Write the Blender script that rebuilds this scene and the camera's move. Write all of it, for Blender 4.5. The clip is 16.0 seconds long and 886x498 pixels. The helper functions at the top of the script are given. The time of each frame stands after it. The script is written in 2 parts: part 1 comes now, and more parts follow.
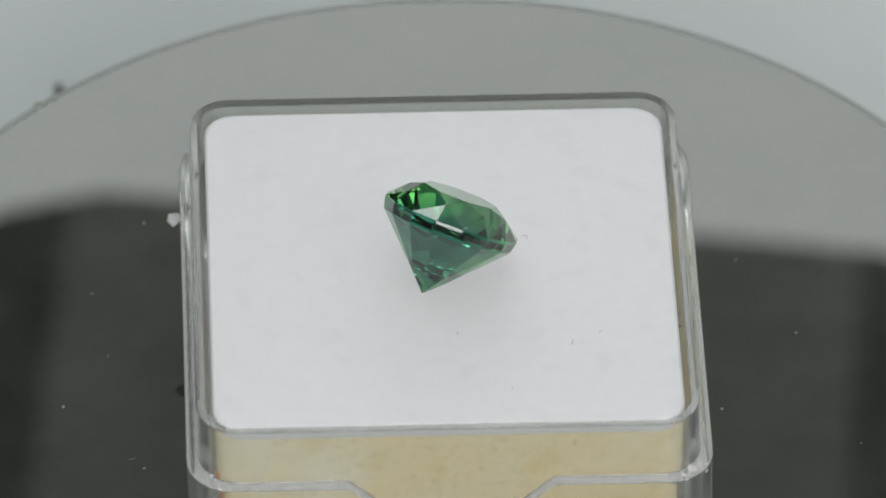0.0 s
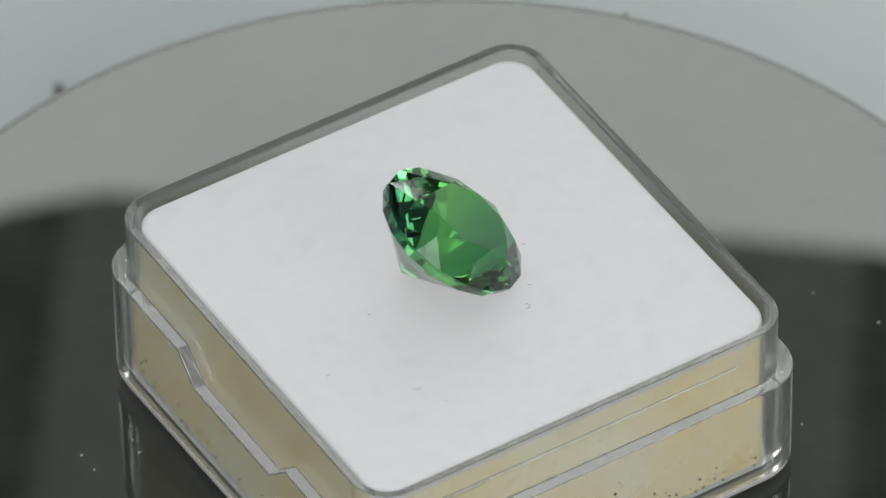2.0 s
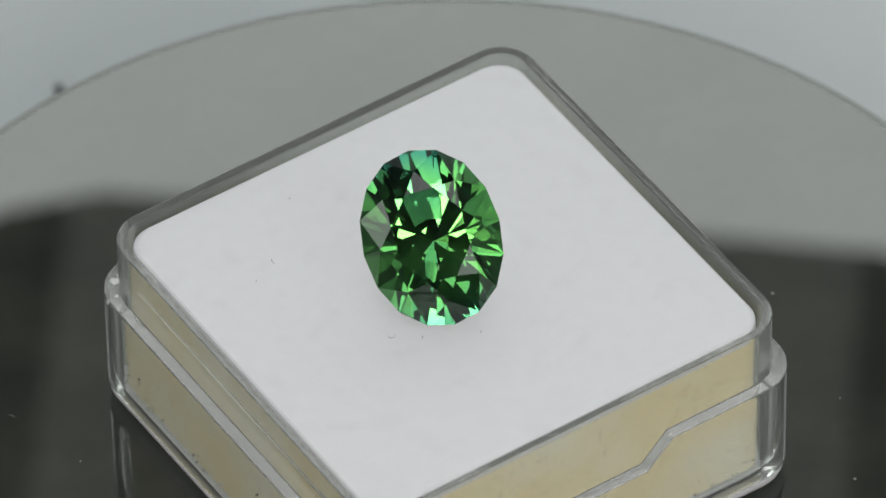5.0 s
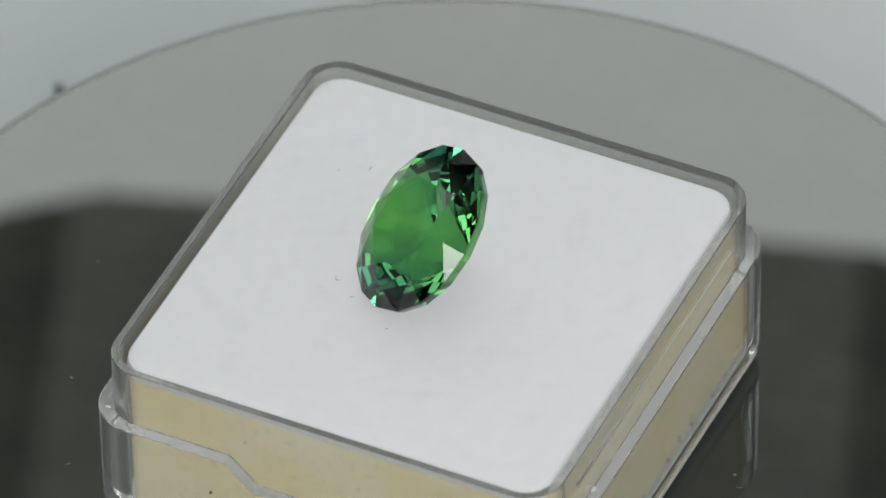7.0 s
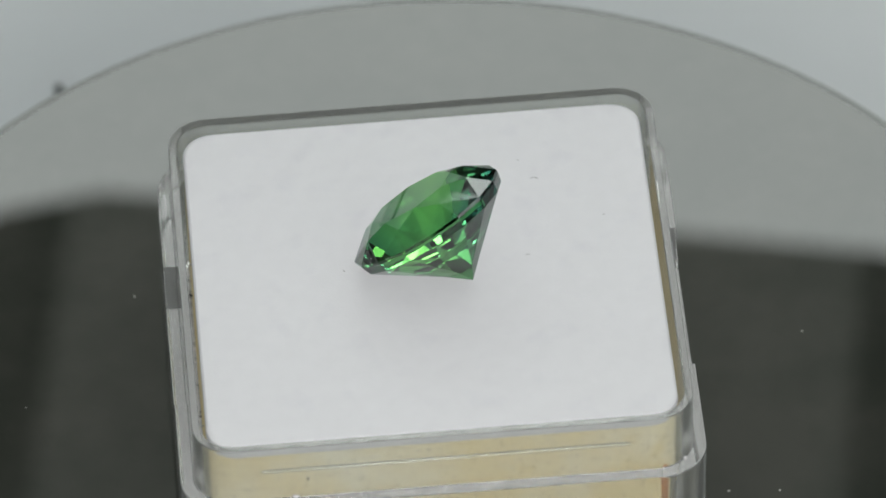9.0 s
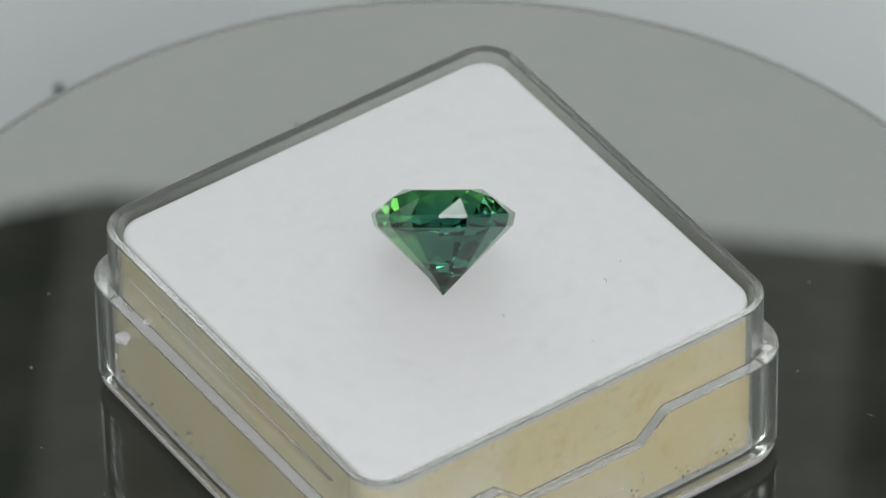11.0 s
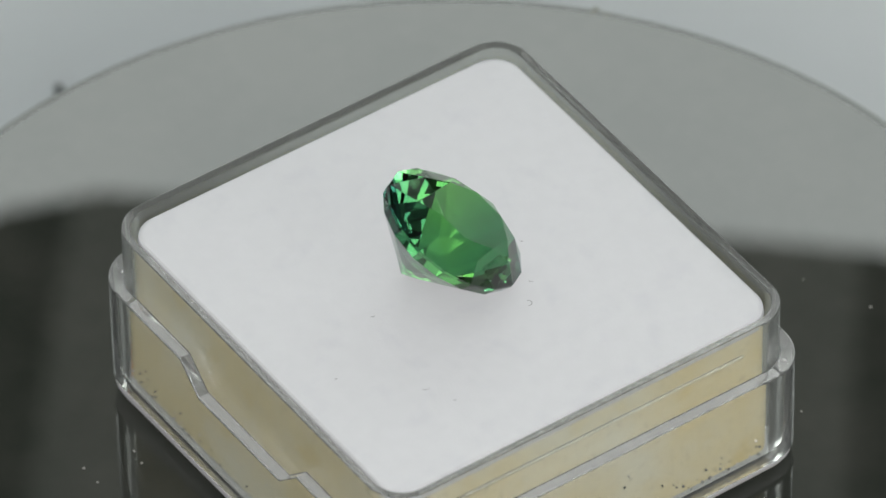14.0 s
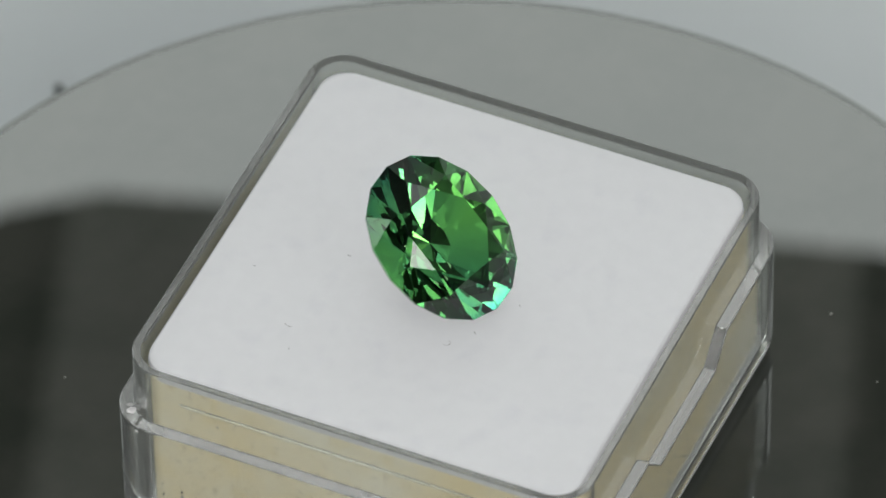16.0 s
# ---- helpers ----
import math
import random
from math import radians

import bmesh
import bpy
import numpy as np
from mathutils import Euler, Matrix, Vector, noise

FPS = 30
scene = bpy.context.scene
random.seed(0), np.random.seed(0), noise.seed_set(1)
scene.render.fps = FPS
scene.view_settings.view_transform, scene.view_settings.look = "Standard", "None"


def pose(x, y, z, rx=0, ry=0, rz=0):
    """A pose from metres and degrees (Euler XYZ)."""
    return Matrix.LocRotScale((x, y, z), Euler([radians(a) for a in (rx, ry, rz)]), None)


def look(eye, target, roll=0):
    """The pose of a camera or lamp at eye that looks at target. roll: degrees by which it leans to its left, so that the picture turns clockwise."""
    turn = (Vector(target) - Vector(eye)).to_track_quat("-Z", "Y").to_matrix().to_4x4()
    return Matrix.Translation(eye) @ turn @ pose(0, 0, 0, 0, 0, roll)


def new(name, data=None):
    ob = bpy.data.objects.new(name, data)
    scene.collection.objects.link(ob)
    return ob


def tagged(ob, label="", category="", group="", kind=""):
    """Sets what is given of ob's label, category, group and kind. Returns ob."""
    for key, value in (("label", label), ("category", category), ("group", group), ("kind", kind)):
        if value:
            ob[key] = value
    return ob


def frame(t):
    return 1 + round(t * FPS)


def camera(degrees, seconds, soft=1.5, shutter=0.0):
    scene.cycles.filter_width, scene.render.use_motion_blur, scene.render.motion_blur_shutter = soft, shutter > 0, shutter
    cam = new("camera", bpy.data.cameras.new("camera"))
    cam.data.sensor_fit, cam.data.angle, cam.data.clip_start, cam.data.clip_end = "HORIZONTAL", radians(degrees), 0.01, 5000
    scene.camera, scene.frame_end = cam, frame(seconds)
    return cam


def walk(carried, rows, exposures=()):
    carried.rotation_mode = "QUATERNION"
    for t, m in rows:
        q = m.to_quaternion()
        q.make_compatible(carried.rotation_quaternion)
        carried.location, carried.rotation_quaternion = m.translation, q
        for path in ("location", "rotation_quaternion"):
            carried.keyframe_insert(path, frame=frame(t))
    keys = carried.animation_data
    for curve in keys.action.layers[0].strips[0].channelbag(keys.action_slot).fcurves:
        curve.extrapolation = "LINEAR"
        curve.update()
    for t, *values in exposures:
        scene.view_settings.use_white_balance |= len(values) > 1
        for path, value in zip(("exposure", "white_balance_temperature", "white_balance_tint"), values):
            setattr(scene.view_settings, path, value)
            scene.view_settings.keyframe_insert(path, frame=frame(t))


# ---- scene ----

# Metres. The table is at z = 0, the turntable's axis is the z axis.
MM = 0.001
PAD_Z = 40.0          # top of the white pad, mm
DISC_Z = 28.0         # top of the turntable, mm
FOCUS = 0.532

# ---- camera ----
cam = camera(5.54, 16.0, soft=1.5)
cam.data.dof.use_dof = True
cam.data.dof.focus_distance = FOCUS
cam.data.dof.aperture_fstop = 58
EYE = Vector((0.0, -0.38478, 0.40805))
AIM = EYE + 0.53 * Vector((0.000540, 0.724399, -0.689380))
CAMERA_ROWS = [(0.0, look(EYE, AIM, -1.063)), (16.0, look(EYE, AIM, -1.063))]
walk(cam, CAMERA_ROWS, exposures=[(0.0, 0.0), (2.0, -0.02), (4.0, -0.10), (5.5, -0.10), (7.0, -0.02), (14.0, -0.02), (15.5, -0.10), (16.0, -0.10)])

# ---- world and light ----
scene.cycles.caustics_refractive = False

world = bpy.data.worlds.new("dim_room")
world.use_nodes = True
scene.world = world
world.node_tree.nodes["Background"].inputs["Color"].default_value = (0.80, 0.90, 1.0, 1)
world.node_tree.nodes["Background"].inputs["Strength"].default_value = 0.035


def area_lamp(name, eye, target, sx, sy, watts, colour):
    data = bpy.data.lights.new(name, "AREA")
    data.shape, data.size, data.size_y = "RECTANGLE", sx, sy
    data.energy, data.color = watts, colour
    ob = new(name, data)
    ob.matrix_world = look(eye, target)
    return ob


# Unseen overhead light; its narrow bar shape is added for gem contrast.
area_lamp("overhead_bar_lamp", (0.0, 0.02, 0.38), (0.0, 0.02, 0.0), 0.34, 0.07, 0.13, (0.97, 0.985, 1.0))
area_lamp("front_softbox_lamp", (0.08, -0.49, 0.380), (0.0, 0.0, 0.045), 0.40, 0.16, 1.66, (1.0, 0.985, 0.96))
# Four unseen side lamps, added to put bright patches into the gem.
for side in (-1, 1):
    area_lamp("added_side_lamp", (side * 0.27, -0.27, 0.24), (0.0, 0.0, 0.045), 0.13, 0.30, 0.30, (0.96, 0.985, 1.0))
    area_lamp("added_side_lamp", (side * 0.36, 0.0, 0.24), (0.0, 0.0, 0.045), 0.10, 0.28, 0.20, (0.97, 1.0, 0.97))
PANEL_GLOW = 5.2


# ---- materials ----
def material(name, colour, rough=0.5, metal=0.0, transmission=0.0, ior=1.45, spec=0.5):
    m = bpy.data.materials.new(name)
    m.use_nodes = True
    b = m.node_tree.nodes["Principled BSDF"]
    b.inputs["Base Color"].default_value = (*colour, 1)
    b.inputs["Roughness"].default_value = rough
    b.inputs["Metallic"].default_value = metal
    b.inputs["Transmission Weight"].default_value = transmission
    b.inputs["IOR"].default_value = ior
    b.inputs["Specular IOR Level"].default_value = spec
    return m


def add_noise_colour(m, c1, c2, scale, low=0.35, high=0.65, detail=6.0):
    nt = m.node_tree
    b = nt.nodes["Principled BSDF"]
    tc = nt.nodes.new("ShaderNodeTexCoord")
    n = nt.nodes.new("ShaderNodeTexNoise")
    n.inputs["Scale"].default_value, n.inputs["Detail"].default_value = scale, detail
    r = nt.nodes.new("ShaderNodeValToRGB")
    r.color_ramp.elements[0].position, r.color_ramp.elements[1].position = low, high
    r.color_ramp.elements[0].color, r.color_ramp.elements[1].color = (*c1, 1), (*c2, 1)
    nt.links.new(tc.outputs["Object"], n.inputs["Vector"])
    nt.links.new(n.outputs["Fac"], r.inputs["Fac"])
    nt.links.new(r.outputs["Color"], b.inputs["Base Color"])
    return m


def add_bump(m, scale, strength, distance, detail=5.0):
    nt = m.node_tree
    b = nt.nodes["Principled BSDF"]
    tc = nt.nodes.new("ShaderNodeTexCoord")
    n = nt.nodes.new("ShaderNodeTexNoise")
    n.inputs["Scale"].default_value, n.inputs["Detail"].default_value = scale, detail
    bp = nt.nodes.new("ShaderNodeBump")
    bp.inputs["Strength"].default_value, bp.inputs["Distance"].default_value = strength, distance
    nt.links.new(tc.outputs["Object"], n.inputs["Vector"])
    nt.links.new(n.outputs["Fac"], bp.inputs["Height"])
    nt.links.new(bp.outputs["Normal"], b.inputs["Normal"])
    return m


def add_noise_rough(m, lo, hi, scale):
    nt = m.node_tree
    b = nt.nodes["Principled BSDF"]
    tc = nt.nodes.new("ShaderNodeTexCoord")
    n = nt.nodes.new("ShaderNodeTexNoise")
    n.inputs["Scale"].default_value, n.inputs["Detail"].default_value = scale, 4.0
    r = nt.nodes.new("ShaderNodeMapRange")
    r.inputs["From Min"].default_value, r.inputs["From Max"].default_value = 0.3, 0.7
    r.inputs["To Min"].default_value, r.inputs["To Max"].default_value = lo, hi
    nt.links.new(tc.outputs["Object"], n.inputs["Vector"])
    nt.links.new(n.outputs["Fac"], r.inputs["Value"])
    nt.links.new(r.outputs["Result"], b.inputs["Roughness"])
    return m


PAD = add_bump(add_noise_colour(material("white_plush", (0.8, 0.8, 0.8), 0.95, spec=0.1), (0.785, 0.79, 0.805), (0.80, 0.805, 0.82), 900), 6500, 0.25, 0.00003)
# Aged foam; the warm light on its sides is put into the cream.
FOAM = add_bump(add_noise_colour(material("cream_foam", (0.8, 0.72, 0.5), 0.9, spec=0.1), (0.93, 0.80, 0.47), (0.95, 0.905, 0.71), 110, 0.38, 0.62), 3000, 0.6, 0.0001)
ACRYLIC = material("clear_polystyrene", (0.92, 0.945, 0.92), 0.10, transmission=0.94, ior=1.50)


def add_speckle(m, scale, low, high, dark):
    """Scattered small darker spots over the colour that the material has."""
    nt = m.node_tree
    b = nt.nodes["Principled BSDF"]
    source = b.inputs["Base Color"].links[0].from_socket
    tc, n, r, mix = (nt.nodes.new("ShaderNode" + k) for k in ("TexCoord", "TexNoise", "MapRange", "Mix"))
    n.inputs["Scale"].default_value, n.inputs["Detail"].default_value = scale, 3.0
    r.inputs["From Min"].default_value, r.inputs["From Max"].default_value = low, high
    mix.data_type, mix.blend_type = "RGBA", "MULTIPLY"
    mix.inputs["B"].default_value = (*dark, 1)
    nt.links.new(tc.outputs["Object"], n.inputs["Vector"])
    nt.links.new(n.outputs["Fac"], r.inputs["Value"])
    nt.links.new(r.outputs["Result"], mix.inputs["Factor"])
    nt.links.new(source, mix.inputs["A"])
    nt.links.new(mix.outputs["Result"], b.inputs["Base Color"])
    return m


add_speckle(FOAM, 2600, 0.56, 0.72, (0.74, 0.73, 0.72))
add_speckle(FOAM, 420, 0.58, 0.70, (0.95, 0.91, 0.80))
add_speckle(PAD, 420, 0.55, 0.72, (0.965, 0.965, 0.975))
MILKY = add_bump(material("milky_polystyrene", (0.80, 0.79, 0.80), 0.42, transmission=0.20, ior=1.50), 500, 0.25, 0.0002)
GEM = material("green_tourmaline", (0.14, 0.44, 0.14), 0.0, transmission=1.0, ior=1.63)


def gem_tones(m):
    """Bluer towards the point and the two ends, as tourmaline often is. Darker there too, which puts dark inner
    reflections into the colour.
    """
    nt = m.node_tree
    tc, xyz = nt.nodes.new("ShaderNodeTexCoord"), nt.nodes.new("ShaderNodeSeparateXYZ")
    nt.links.new(tc.outputs["Object"], xyz.inputs["Vector"])
    ab, mul = nt.nodes.new("ShaderNodeMath"), nt.nodes.new("ShaderNodeMath")
    ab.operation, mul.operation = "ABSOLUTE", "MULTIPLY_ADD"
    mul.inputs[1].default_value = -0.8
    nt.links.new(xyz.outputs["X"], ab.inputs[0])
    nt.links.new(xyz.outputs["Z"], mul.inputs[0])
    nt.links.new(ab.outputs["Value"], mul.inputs[2])
    ramp = nt.nodes.new("ShaderNodeMapRange")
    ramp.inputs["From Min"].default_value, ramp.inputs["From Max"].default_value = 0.0014, 0.0047
    nt.links.new(mul.outputs["Value"], ramp.inputs["Value"])
    mix = nt.nodes.new("ShaderNodeMix")
    mix.data_type = "RGBA"
    mix.inputs["A"].default_value, mix.inputs["B"].default_value = (0.135, 0.50, 0.095, 1), (0.026, 0.18, 0.125, 1)
    nt.links.new(ramp.outputs["Result"], mix.inputs["Factor"])
    # A random tone per facet imitates the uneven light of inner reflections.
    geo, span, tint = (nt.nodes.new("ShaderNode" + k) for k in ("NewGeometry", "MapRange", "Mix"))
    span.inputs["To Min"].default_value, span.inputs["To Max"].default_value = 0.80, 1.12
    tint.data_type, tint.blend_type = "RGBA", "MULTIPLY"
    tint.inputs["Factor"].default_value = 1.0
    nt.links.new(geo.outputs["Random Per Island"], span.inputs["Value"])
    nt.links.new(mix.outputs["Result"], tint.inputs["A"])
    nt.links.new(span.outputs["Result"], tint.inputs["B"])
    nt.links.new(tint.outputs["Result"], nt.nodes["Principled BSDF"].inputs["Base Color"])
    return m


gem_tones(GEM)
GLASS_TOP = add_noise_rough(add_noise_colour(material("black_glass", (0.03, 0.03, 0.03), 0.02, ior=1.5), (0.030, 0.034, 0.028), (0.045, 0.047, 0.040), 140), 0.004, 0.012, 60)
BEVEL = material("ground_edge", (0.36, 0.38, 0.365), 0.7)
GREY_BOARD = add_noise_colour(material("grey_board", (0.4, 0.42, 0.38), 0.9, spec=0.1), (0.56, 0.58, 0.52), (0.63, 0.65, 0.58), 40)
HOUSING = material("white_housing", (0.7, 0.7, 0.7), 0.5)
BODY = add_noise_colour(material("white_plastic", (0.8, 0.8, 0.8), 0.4), (0.74, 0.75, 0.75), (0.8, 0.8, 0.8), 90)
PAPER = add_bump(add_noise_colour(material("white_paper", (0.8, 0.8, 0.8), 0.85, spec=0.2), (0.68, 0.715, 0.72), (0.72, 0.75, 0.755), 25), 900, 0.2, 0.0001)
FELT = add_bump(add_noise_colour(material("dark_fabric", (0.05, 0.052, 0.045), 0.9, spec=0.1), (0.050, 0.054, 0.044), (0.062, 0.066, 0.055), 120), 1500, 0.3, 0.0002)
FELT_EDGE = add_noise_colour(material("black_fabric", (0.02, 0.02, 0.018), 0.9, spec=0.1), (0.020, 0.020, 0.017), (0.028, 0.027, 0.023), 120)
SURROUND = add_noise_colour(material("grey_cloth", (0.7, 0.7, 0.7), 0.9, spec=0.1), (0.16, 0.165, 0.17), (0.20, 0.205, 0.21), 12)
WALL = add_noise_colour(material("dark_wall", (0.08, 0.08, 0.08), 0.9), (0.06, 0.06, 0.06), (0.09, 0.09, 0.085), 4)
def glow(name, colour, strength):
    m = bpy.data.materials.new(name)
    m.use_nodes = True
    nt = m.node_tree
    nt.nodes.clear()
    e = nt.nodes.new("ShaderNodeEmission")
    o = nt.nodes.new("ShaderNodeOutputMaterial")
    e.inputs["Color"].default_value, e.inputs["Strength"].default_value = (*colour, 1), strength
    nt.links.new(e.outputs["Emission"], o.inputs["Surface"])
    return m


PANEL = glow("lit_diffuser", (0.93, 1.0, 0.965), PANEL_GLOW)
DUST = material("pale_dust", (0.34, 0.335, 0.31), 0.8)
GRAIN = material("grey_grain", (0.17, 0.165, 0.15), 0.8)
AMBER = material("amber_glue", (0.62, 0.27, 0.08), 0.35, transmission=0.2)
CHIP = material("white_chip", (0.8, 0.78, 0.78), 0.5)
STAIN = material("stain", (0.30, 0.31, 0.27), 0.6)
LINT = material("lint", (0.22, 0.22, 0.21), 0.8)
CRUMB = material("dark_crumb", (0.025, 0.027, 0.025), 0.8)
FIBRE = material("grey_fibre", (0.16, 0.15, 0.14), 0.8)


# ---- building helpers ----
def mesh_ob(name, bm, mat, parent=None, label="", smooth=False, outward=True, crease=35):
    if outward:
        bmesh.ops.recalc_face_normals(bm, faces=bm.faces)
    me = bpy.data.meshes.new(name)
    bm.to_mesh(me)
    bm.free()
    me.materials.append(mat)
    if smooth:
        for f in me.polygons:
            f.use_smooth = True
        me.set_sharp_from_angle(angle=radians(crease))
    ob = new(name, me)
    if parent is not None:
        ob.parent = parent
    if label:
        tagged(ob, label)
    return ob


def part(name, bm, mat, parent, label="", smooth=False, crease=35):
    return mesh_ob(name, bm, mat, parent, label, smooth, crease=crease)


def thing(name, label, category, group="", kind=""):
    ob = new(name)
    ob.empty_display_size = 0.005
    return tagged(ob, label, category, group, kind)


def box_bm(x0, x1, y0, y1, z0, z1, bevel=0.0):
    bm = bmesh.new()
    bmesh.ops.create_cube(bm, size=1.0)
    for v in bm.verts:
        v.co = Vector(((x0 + x1) / 2 + v.co.x * (x1 - x0), (y0 + y1) / 2 + v.co.y * (y1 - y0), (z0 + z1) / 2 + v.co.z * (z1 - z0)))
    if bevel:
        bmesh.ops.bevel(bm, geom=list(bm.edges), offset=bevel, segments=2, affect="EDGES")
    return bm


def revolve(profile, steps=192):
    """A closed solid turned round the z axis from (radius, z) pairs that begin and end on the axis."""
    bm = bmesh.new()
    rings = []
    for r, z in profile:
        if r < 1e-9:
            rings.append([bm.verts.new((0, 0, z))])
        else:
            rings.append([bm.verts.new((r * math.cos(2 * math.pi * k / steps), r * math.sin(2 * math.pi * k / steps), z)) for k in range(steps)])
    for a, b in zip(rings, rings[1:]):
        for k in range(steps):
            j = (k + 1) % steps
            if len(a) == 1:
                bm.faces.new((a[0], b[k], b[j]))
            elif len(b) == 1:
                bm.faces.new((a[k], a[j], b[0]))
            else:
                bm.faces.new((a[k], a[j], b[j], b[k]))
    return bm


def slab(pts, y0, y1):
    bm = bmesh.new()
    front = [bm.verts.new((x, y0, z)) for x, z in pts]
    back = [bm.verts.new((x, y1, z)) for x, z in pts]
    bm.faces.new(front)
    bm.faces.new(back[::-1])
    for k in range(len(pts)):
        j = (k + 1) % len(pts)
        bm.faces.new((front[k], front[j], back[j], back[k]))
    return bm


# ---- the setting ----
def setting():
    ground = mesh_ob("ground", box_bm(-0.9, 0.9, -0.9, 0.9, -0.03, 0.0), PAPER)
    tagged(ground, "matte white paper sheet over the table top", "table", kind="structure")
    # grey board behind the light panel, with black cloth hanging at its sides
    tagged(mesh_ob("backdrop", slab([(-0.0250, 0.15), (0.0396, 0.15), (0.0291, 0.42), (-0.0640, 0.42)], 0.200, 0.204), GREY_BOARD), "grey board standing behind the light panel", "backdrop", kind="structure")
    tagged(mesh_ob("trim", slab([(-0.0345, 0.18), (-0.0325, 0.18), (-0.0430, 0.25), (-0.0450, 0.25)], 0.206, 0.208), FELT), "dark grey edge of a cloth fold", "trim", kind="structure")
    tagged(mesh_ob("backdrop_dark", box_bm(-0.10, 0.10, 0.220, 0.224, 0.0, 0.60), FELT_EDGE), "black cloth hanging behind the light panel", "backdrop", kind="structure")
    # Unseen white wall, added as a bright surface for the gem to reflect.
    tagged(mesh_ob("wall_bounce", box_bm(-0.40, 0.40, 0.230, 0.234, 0.0, 0.60), PAPER), "unseen white wall added for the gem to reflect", "wall", kind="structure")
    # Unseen walls and ceiling, added to set how dark the reflections get.
    for nm, b, m, lab in (("wall_west", (-0.42, -0.41, -0.60, 0.60, 0.0, 0.62), SURROUND, "unseen grey side wall added around the set"), ("wall_east", (0.41, 0.42, -0.60, 0.60, 0.0, 0.62), SURROUND, "unseen grey side wall added around the set"),
                          ("wall_south", (-0.42, 0.42, -0.90, -0.89, 0.0, 0.62), WALL, "unseen dark wall added around the set"), ("wall_north", (-0.42, 0.42, 0.605, 0.615, 0.0, 0.62), WALL, "unseen dark wall added around the set"),
                          ("ceiling", (-0.9, 0.9, -0.9, 0.62, 0.625, 0.635), SURROUND, "unseen grey ceiling added over the set")):
        tagged(mesh_ob(nm, box_bm(*b), m), lab, "wall", kind="structure")


# ---- the light panel behind the turntable ----
def light_panel():
    t = thing("light_panel", "lit white LED light panel standing behind the turntable", "light panel")
    top = [(-0.16, 0.262), (-0.06, 0.203), (-0.0371, 0.1801), (-0.0284, 0.1780), (0.0219, 0.1843), (0.0382, 0.1868), (0.06, 0.206), (0.17, 0.272)]
    low = [(0.17, 0.242), (0.066, 0.193), (0.050, 0.151), (-0.050, 0.151), (-0.066, 0.193), (-0.16, 0.235)]
    edge = top + low
    part("diffuser", slab(edge, 0.180, 0.1815), PANEL, t, "glowing white diffuser")
    part("housing", slab([(x * 0.998, z - 0.001) for x, z in top] + [(x * 0.998, z - 0.001) for x, z in low], 0.1817, 0.190), HOUSING, t, "pale plastic back of the panel")
    for side in (-1, 1):
        part("foot", box_bm(side * 0.045 - 0.004, side * 0.045 + 0.004, 0.1830, 0.1890, 0.0, 0.160, 0.001), HOUSING, t)
    return t


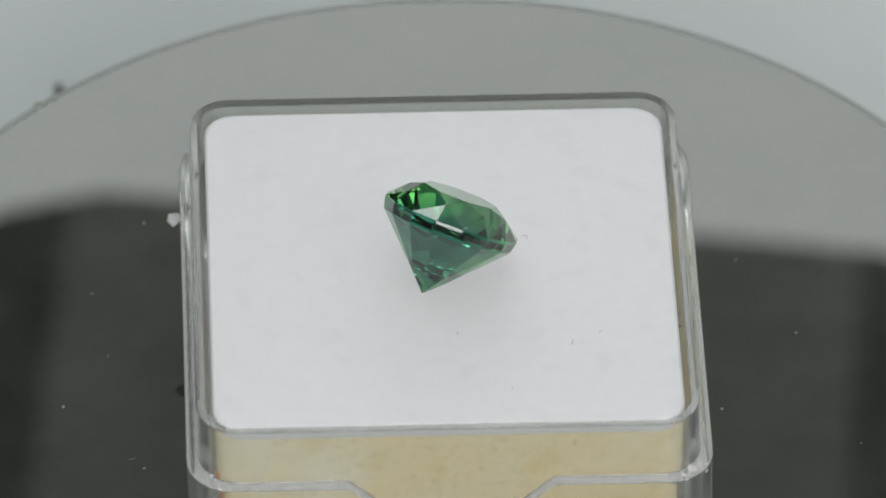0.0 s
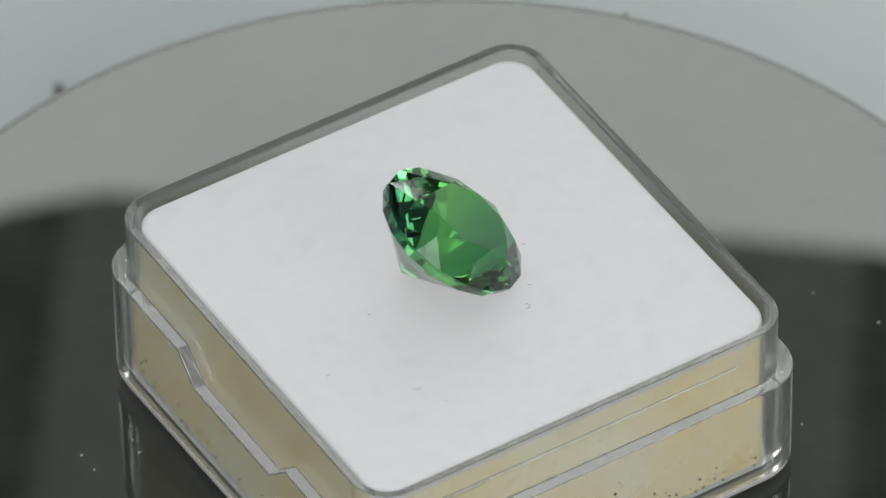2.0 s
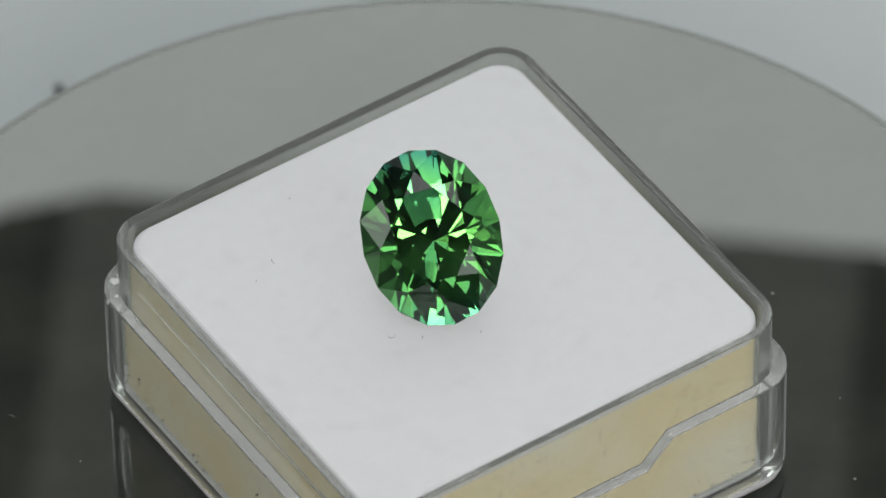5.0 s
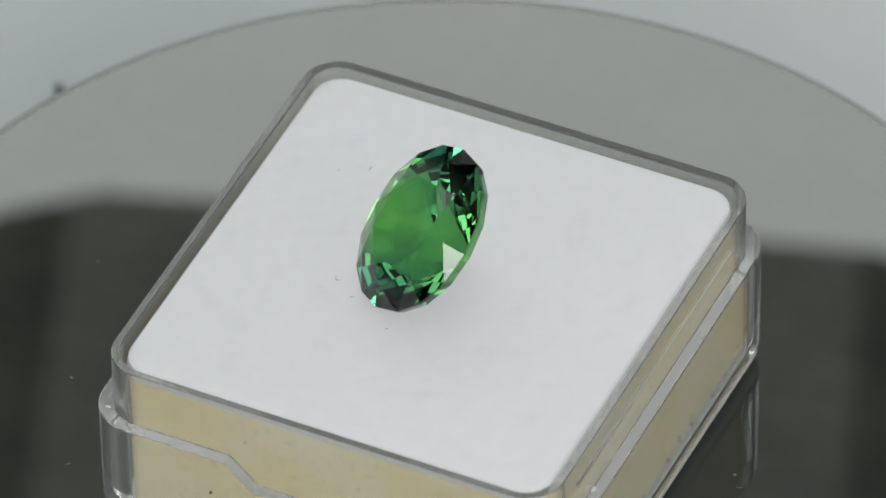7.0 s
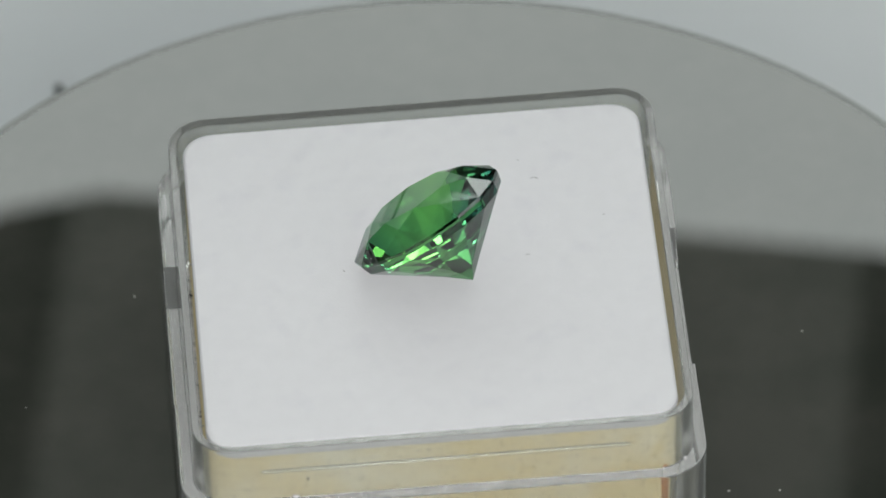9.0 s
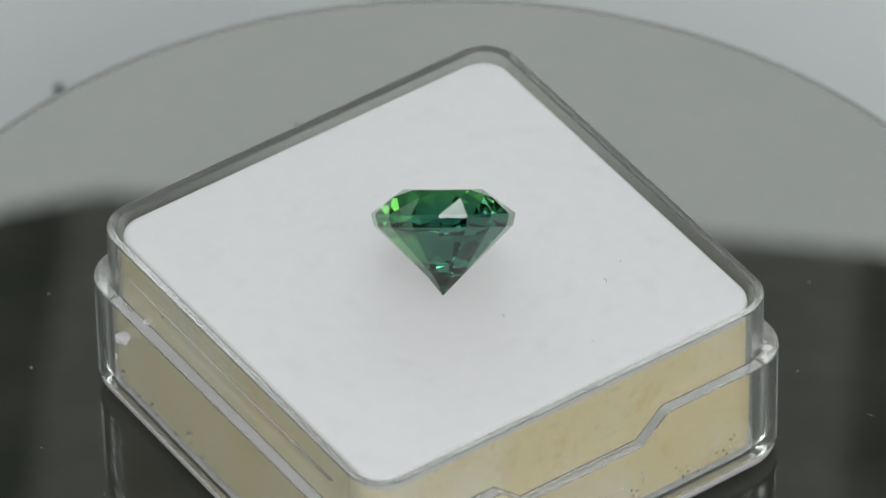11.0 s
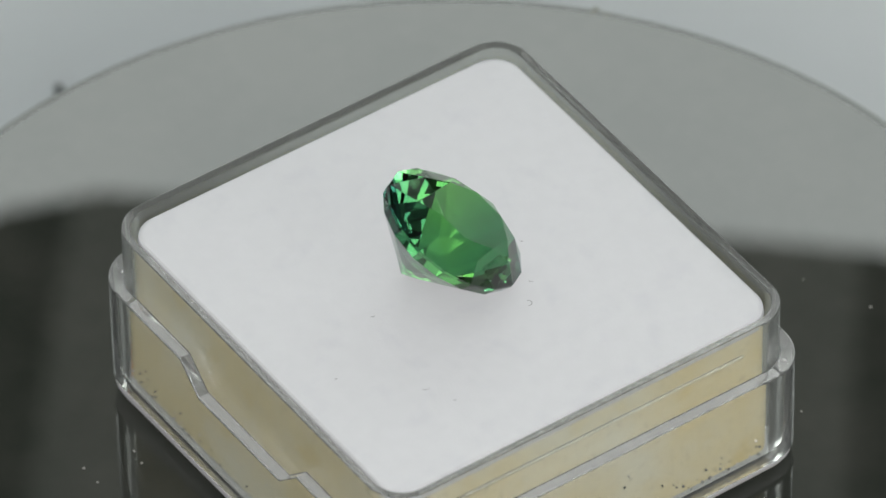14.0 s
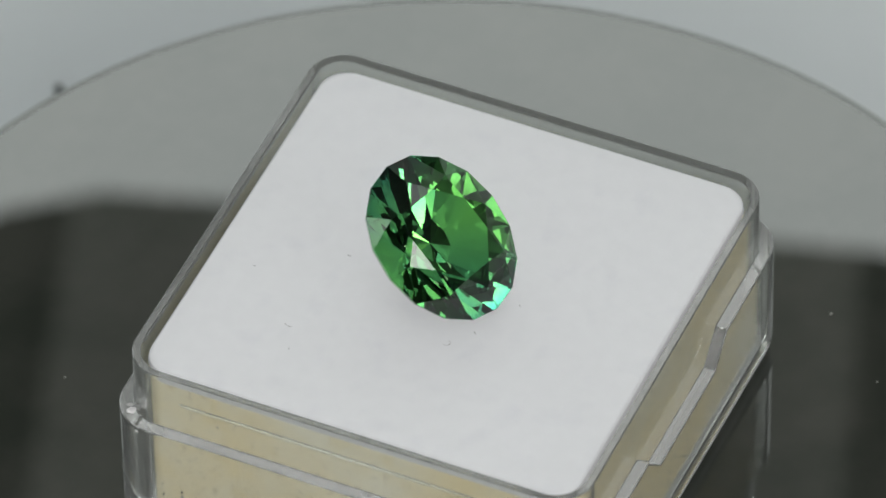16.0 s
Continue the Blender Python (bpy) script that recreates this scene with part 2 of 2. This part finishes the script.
# ---- the turntable ----
def turntable():
    t = thing("turntable", "small round motorised turntable with a glossy black top", "turntable")
    R, Z = 37.65, DISC_Z
    p = [(0, Z), (R - 0.85, Z), (R - 0.12, Z - 0.25), (R, Z - 0.7), (R, Z - 2.6), (R - 0.4, Z - 3.0), (0, Z - 3.0)]
    bm = revolve([(r * MM, z * MM) for r, z in p[:2]] + [((R - 0.85) * MM, (Z - 0.3) * MM), (0, (Z - 0.3) * MM)])
    part("disc", bm, GLASS_TOP, t, "glossy black glass disc with dust on it")
    ring = [(R - 0.85, Z - 0.02), (R - 0.15, Z - 0.35), (R, Z - 0.7), (R, Z - 2.6), (R - 0.4, Z - 3.0), (0, Z - 3.0)]
    bm = revolve([(0, (Z - 0.31) * MM), ((R - 0.85) * MM, (Z - 0.31) * MM)] + [(r * MM, z * MM) for r, z in ring])
    part("rim", bm, BEVEL, t, "grey ground edge of the disc", smooth=True)
    body = [(0, 24.9), (33.5, 24.9), (34.5, 24.0), (35.0, 22.0), (35.5, 2.0), (34.8, 0.0), (0, 0.0)]
    part("base", revolve([(r * MM, z * MM) for r, z in body]), BODY, t, "round white plastic motor base", smooth=True)
    rng = random.Random(3)
    for x, y, size in ((-9.15, -19.3, 0.14), (-8.6, -16.1, 0.13), (-7.5, -16.3, 0.10), (-7.7, -19.3, 0.10), (-22.3, 2.2, 0.10), (7.5, 26.2, 0.15), (-17.6, -3.2, 0.12), (16.6, 0.0, 0.12),
                       (12.1, 17.5, 0.12), (-17.3, 17.8, 0.18), (19.5, -9.0, 0.08), (21.4, 6.2, 0.09), (-20.5, 11.8, 0.08), (5.5, -22.0, 0.08), (-13.0, 22.5, 0.09), (24.6, -3.3, 0.07), (3.2, 24.4, 0.08)):
        part("dust_speck", lump(x, y, Z, size, rng, 0.4), DUST, t, "pale dust speck")
    for x, y, size in ((-23.6, 28.6, 0.42), (-22.9, 29.0, 0.30)):
        part("stain", lump(x, y, Z - 0.02, size, rng, 0.10), STAIN, t, "grey brown stain near the edge")
    for x, y, deg, ln in ((-18.3, -2.35, 20, 0.9), (-19.6, 6.4, 70, 0.7), (20.8, -14.5, 120, 1.0), (18.2, 12.7, 45, 0.8)):
        bm = bmesh.new()
        c, w = (math.cos(radians(deg)), math.sin(radians(deg))), 0.05
        ring = [((x - c[0] * ln / 2) , (y - c[1] * ln / 2)), (x + c[1] * w, y - c[0] * w), (x + c[0] * ln / 2, y + c[1] * ln / 2), (x - c[1] * w, y + c[0] * w)]
        lower = [bm.verts.new((u * MM, v * MM, (Z - 0.02) * MM)) for u, v in ring]
        peak = bm.verts.new((x * MM, y * MM, (Z + 0.03) * MM))
        for k in range(4):
            bm.faces.new((lower[k], lower[(k + 1) % 4], peak))
        bm.faces.new(lower)
        part("lint", bm, LINT, t, "faint lint streak")
    return t


def lump(x, y, z, size, rng, flat=0.5):
    """A small uneven crumb, mm."""
    bm = bmesh.new()
    bmesh.ops.create_icosphere(bm, subdivisions=1, radius=1.0)
    sx, sy = rng.uniform(0.6, 1.2), rng.uniform(0.6, 1.2)
    for v in bm.verts:
        k = size * rng.uniform(0.7, 1.2)
        v.co = Vector(((x + v.co.x * k * sx) * MM, (y + v.co.y * k * sy) * MM, (z + v.co.z * k * flat) * MM))
    return bm


# ---- the display box ----
TILT_X, TILT_Y = -0.02235, -0.02006
BOX_X, BOX_Y = 0.157, 0.693     # its middle, off the axis, mm
FLOOR = DISC_Z - PAD_Z + 0.02   # underside, mm below the pad's top


def outline(h, r, rows=(-9, -6.3, -5.9, -4.1, -3.7, 0, 3.7, 4.1, 5.9, 6.3, 9), arc=8):
    """Points round a square with rounded corners, counter-clockwise, with stations along the sides."""
    pts = []
    for k in range(4):
        c = h - r
        side = [(x, -h) for x in (0.12 - c, *rows, c - 0.12)]
        corner = [(c + r * math.sin(math.pi / 2 * i / arc), -c - r * math.cos(math.pi / 2 * i / arc)) for i in range(arc + 1)]
        for x, y in side + corner:
            for _ in range(k):
                x, y = -y, x
            pts.append((x, y, k))
    return pts


def tilt_z(x, y, z):
    """The pad and walls lean a little, the underside lies flat."""
    k = min(1.0, max(0.0, (z - FLOOR) / 3.0))
    return z + k * (TILT_X * x + TILT_Y * y)


def notch(x, y, k):
    """The ledge drops in the middle of the front and the back side."""
    if k in (0, 2) and abs(y) > 12 and abs(x) < 12.5:
        return 1.75 * min(1.0, max(0.0, (5.9 - abs(x)) / 1.8))
    return 0.0


def supported(rings, d=0.07):
    """Adds a ring close to each bend, so that flat walls keep flat normals."""
    out = [rings[0]]
    for a, b in zip(rings, rings[1:]):
        n = math.dist(a[:1] + a[2:3], b[:1] + b[2:3])
        if n > 0.6:
            for k in (d / n, 1 - d / n):
                w = b[3] if a[3] == b[3] else (a[3] if k < 0.5 else b[3])
                out.append((a[0] + k * (b[0] - a[0]), a[1] + k * (b[1] - a[1]), a[2] + k * (b[2] - a[2]), w))
        out.append(b)
    return out


def loft(rings):
    """rings: (half width, corner radius, z, weight of the notch); closed by the first and the last."""
    bm = bmesh.new()
    made = []
    for h, r, z, w in rings:
        made.append([bm.verts.new((x * MM, y * MM, tilt_z(x, y, z - w * notch(x, y, k)) * MM)) for x, y, k in outline(h, r)])
    n = len(made[0])
    for a, b in zip(made, made[1:]):
        for i in range(n):
            j = (i + 1) % n
            bm.faces.new((a[i], a[j], b[j], b[i]))
    bm.faces.new(made[0][::-1])
    bm.faces.new(made[-1])
    return bm


def display_box():
    t = thing("display_box", "clear plastic gem box without its lid, holding a white padded insert", "box")
    f = FLOOR
    shell = [(15.02, 2.6, f + 1.00, 0), (15.15, 2.7, f + 1.25, 0), (15.15, 2.7, -3.62, 1),
             (15.13, 2.68, -3.56, 1), (15.07, 2.64, -3.53, 1), (14.44, 2.3, -3.57, 1), (14.40, 2.3, -3.52, 1), (14.38, 2.3, 0.33, 0), (14.37, 2.28, 0.375, 0), (14.33, 2.24, 0.405, 0),
             (13.95, 2.0, 0.380, 0), (13.915, 1.95, 0.355, 0), (13.90, 1.9, 0.30, 0), (13.78, 1.8, f + 1.5, 0), (13.4, 1.6, f + 1.15, 0)]
    base = [(14.2, 2.0, f, 0), (14.55, 2.2, f + 0.08, 0), (14.85, 2.4, f + 0.30, 0), (15.03, 2.6, f + 0.65, 0), (15.06, 2.6, f + 0.98, 0)]
    part("floor_plate", loft(base), MILKY, t, "milky thick rounded plastic floor", smooth=True).visible_shadow = False
    bx = part("shell", loft(supported(shell)), ACRYLIC, t, "clear polystyrene shell with a stepped ledge", smooth=True, crease=24)
    bx.visible_shadow = False
    for side in (-1, 1):
        bm = bmesh.new()
        n = 10
        ringed = []
        for yv in (-10.6, -10.4, 10.4, 10.6):
            s = 0.02 if abs(yv) > 10.5 else 0.11
            ringed.append([bm.verts.new((side * (14.40 + s * math.cos(2 * math.pi * i / n)) * MM, yv * MM, (tilt_z(side * 14.4, yv, -1.35) + s * math.sin(2 * math.pi * i / n)) * MM)) for i in range(n)])
        for a, b in zip(ringed, ringed[1:]):
            for i in range(n):
                j = (i + 1) % n
                bm.faces.new((a[i], a[j], b[j], b[i]))
        bm.faces.new(ringed[0])
        bm.faces.new(ringed[-1])
        rb = part("snap_ridge", bm, ACRYLIC, t, "thin clear snap ridge", smooth=True)
        rb.visible_shadow = False
    foam = [(13.2, 1.5, f + 1.18, 0), (13.45, 1.6, f + 1.5, 0), (13.52, 1.7, -0.75, 0)]
    part("foam_block", loft(supported(foam)), FOAM, t, "cream foam block seen through the sides", smooth=True)
    pad = [(13.50, 1.7, -0.74, 0), (13.56, 1.75, -0.45, 0), (13.52, 1.75, -0.15, 0), (13.40, 1.7, -0.03, 0), (13.2, 1.6, 0.0, 0)]
    part("pad", loft(pad), PAD, t, "white plush pad with a few fibres", smooth=True)
    # fibres and specks on the pad: x, y, length, turn, curl
    for x, y, size, deg, curl in ((5.10, 1.95, 0.75, 70, 1.2), (3.42, 3.15, 0.30, 20, 0.3), (0.67, -6.10, 0.30, 30, 0.8), (7.20, -7.15, 0.55, 40, 0.5), (3.67, -10.8, 0.22, 60, 0.4), (8.90, -6.12, 0.2, 15, 0.3), (0.41, 4.72, 0.25, 10, 0.4)):
        bm = bmesh.new()
        rings, th, px, py = [], radians(deg), x, y
        for k in range(7):
            z = tilt_z(px, py, 0.0) + 0.05
            side = Vector((-math.sin(th), math.cos(th), 0))
            w = 0.016 * (1 - 0.6 * abs(k - 3) / 3)
            rings.append([bm.verts.new(((px + side.x * w * math.cos(a)) * MM, (py + side.y * w * math.cos(a)) * MM, (z + w * math.sin(a)) * MM)) for a in (0, math.pi / 2, math.pi, 3 * math.pi / 2)])
            px, py, th = px + size / 6 * math.cos(th), py + size / 6 * math.sin(th), th + curl / 2
        for a, b in zip(rings, rings[1:]):
            for k in range(4):
                bm.faces.new((a[k], a[(k + 1) % 4], b[(k + 1) % 4], b[k]))
        bm.faces.new(rings[0])
        bm.faces.new(rings[-1])
        part("fibre", bm, FIBRE, t, "thin grey fibre on the pad")
    part("lug", lump(-15.42, 9.75, tilt_z(-15.4, 9.75, -4.95), 0.48, random.Random(2), 0.8), MILKY, t, "small clear moulding lug", smooth=True)
    # dried glue that runs down one corner of the foam and along its foot
    bm, rows = bmesh.new(), []
    for z, d0, d1 in ((-4.1, 206, 212), (-4.6, 204, 218), (-6.5, 205, 215), (-8.6, 204, 217), (f + 1.9, 203, 222), (f + 1.55, 202, 238), (f + 1.3, 206, 240)):
        row = [(-11.82 + r * math.cos(radians(d)), -11.82 + r * math.sin(radians(d))) for r, d in ((1.66, d0), (1.80, d0), (1.84, (d0 + d1) / 2), (1.80, d1), (1.66, d1))]
        rows.append([bm.verts.new((x * MM, y * MM, tilt_z(x, y, z) * MM)) for x, y in row])
    for a, b in zip(rows, rows[1:]):
        for i in range(5):
            bm.faces.new((a[i], a[(i + 1) % 5], b[(i + 1) % 5], b[i]))
    bm.faces.new(rows[0])
    bm.faces.new(rows[-1])
    part("glue_run", bm, AMBER, t, "dried amber glue in one corner", smooth=True)
    # scuffs on the ledge's corners and specks on the foam
    rng = random.Random(5)
    for x, y, z, size in ((13.9, -13.9, -3.6, 0.32), (13.4, -14.3, -3.9, 0.22), (14.3, -13.2, -4.3, 0.18), (-13.7, -13.8, -3.5, 0.20), (14.2, 13.7, -3.6, 0.22), (-14.5, 8.6, -3.4, 0.26), (-5.9, 14.8, -3.6, 0.14)):
        part("scuff", lump(x, y, tilt_z(x, y, z), size, rng, 0.35), CHIP, t, "white scuff on the plastic")
    for k in range(18):
        side = rng.randrange(4)
        u, z = rng.uniform(-11, 11), rng.uniform(-9.5, -1.5)
        x, y = ((u, -13.52), (13.52, u), (u, 13.52), (-13.52, u))[side]
        part("speck", lump(x, y, tilt_z(x, y, z), rng.uniform(0.06, 0.12), rng, 0.8), DUST if k % 3 else CRUMB, t)
    # air pockets and grains where the foam's foot is pressed against the plastic
    for k in range(290):
        side = rng.randrange(4)
        u = rng.choice((-1, 1)) * (12.7 - abs(rng.gauss(0, 6.5)))
        x, y = ((u, -13.54), (13.54, u), (u, 13.54), (-13.54, u))[side]
        z = f + 1.45 + abs(rng.gauss(0, 0.75))
        part("grain", lump(x, y, tilt_z(x, y, z), rng.uniform(0.04, 0.11), rng, 0.9), (GRAIN, CHIP, GRAIN, DUST)[k % 4], t)
    return t


# ---- the gemstone ----
GEM_POSE = Matrix.Translation((0.824 * MM, 0.618 * MM, 3.72 * MM)) @ Matrix(((-0.1887, 0.9043, 0.3830), (-0.7410, -0.3871, 0.5487), (0.6445, -0.1803, 0.7431))).to_4x4()


def gemstone():
    a, b, hc, hp, tr, g = 5.217, 4.058, 1.47, 4.726, 0.545, 0.09
    r2, z2 = 0.965, -0.66
    bm = bmesh.new()

    def vert(r, deg, z):
        r *= (abs(math.cos(radians(deg))) ** 2.06 + abs(math.sin(radians(deg))) ** 2.06) ** (-1 / 2.06)
        return bm.verts.new((a * r * math.cos(radians(deg)) * MM, b * r * math.sin(radians(deg)) * MM, z * MM))

    cs = math.cos(radians(22.5))
    rm = 0.745
    zm = hc + (rm * cs - tr) * (g - hc) / (1 - tr)
    rl = 0.27
    zl = -hp + rl * cs * (hp + z2) / r2 + 0.03
    rng = random.Random(11)
    turn0 = 22.5
    tab = [vert(tr, 45 * k + turn0, hc) for k in range(8)]
    mid = [vert(rm, 45 * k + 22.5 + turn0, zm) for k in range(8)]
    up = [vert(1, 22.5 * k + turn0, g) for k in range(16)]
    lo = [vert(1, 22.5 * k + turn0, -g) for k in range(16)]
    belt = [vert(r2, 22.5 * k + turn0, z2) for k in range(16)]
    pav = [vert(rl * rng.uniform(0.88, 1.12), 45 * k + 22.5 + turn0 + rng.uniform(-3, 3), zl + rng.uniform(-0.03, 0.03)) for k in range(8)]
    cul = bm.verts.new((-0.02 * MM, -0.06 * MM, -hp * MM))
    bm.faces.new(tab)
    for k in range(8):
        n, m = (k + 1) % 8, (k - 1) % 8
        bm.faces.new((tab[k], mid[k], tab[n]))
        bm.faces.new((tab[k], mid[m], up[2 * k], mid[k]))
        bm.faces.new((mid[k], up[2 * k], up[2 * k + 1]))
        bm.faces.new((mid[k], up[2 * k + 1], up[2 * n]))
        bm.faces.new((cul, pav[k], pav[m]))
        bm.faces.new((pav[k], belt[2 * k], pav[m]))
        bm.faces.new((pav[k], belt[2 * k + 1], belt[2 * k]))
        bm.faces.new((pav[k], belt[2 * n], belt[2 * k + 1]))
    for k in range(16):
        j = (k + 1) % 16
        bm.faces.new((lo[k], lo[j], up[j], up[k]))
        bm.faces.new((belt[k], belt[j], lo[j], lo[k]))
    bmesh.ops.recalc_face_normals(bm, faces=bm.faces)
    ob = thing("gemstone", "faceted oval green gemstone lying tilted on the white pad", "gemstone")

    def cut(name, label, low, high):
        """The facets whose middle lies between two heights, as a part."""
        piece = bmesh.new()
        for face in bm.faces:
            z = sum(v.co.z for v in face.verts) / len(face.verts) / MM
            if low <= z < high:
                piece.faces.new([piece.verts.new(v.co) for v in face.verts])
        mesh_ob(name, piece, GEM, ob, label, outward=False).visible_shadow = False

    cut("table_facet", "large flat top facet", hc - 0.02, hc + 1)
    cut("crown", "upper facets round the table", 0.02, hc - 0.02)
    cut("girdle", "thin faceted girdle", -0.02, 0.02)
    cut("pavilion", "lower facets down to the point", -hp, -0.02)
    bm.free()
    return ob


def crumb():
    # Small dark lump, added to make a dark spot that never moves.
    ob = mesh_ob("crumb", lump(-24.75, 59.45, 0.40, 0.55, random.Random(8), 0.6), CRUMB)
    tagged(ob, "small dark lump standing in for a fixed dark spot", "crumb")


setting()
light_panel()
crumb()
table_turn = turntable()
gem_box = display_box()
gem = gemstone()


# ---- what moves ----
def motions():
    def spun(t, x, y, z):
        return pose(0, 0, 0, 0, 0, 1.463 - 29.756 * t) @ pose(x * MM, y * MM, z * MM)
    times = [0.5 * k for k in range(33)]
    walk(table_turn, [(t, spun(t, 0, 0, 0)) for t in times])
    walk(gem_box, [(t, spun(t, BOX_X, BOX_Y, PAD_Z)) for t in times])
    walk(gem, [(t, spun(t, 0, 0, PAD_Z) @ GEM_POSE) for t in times])


motions()
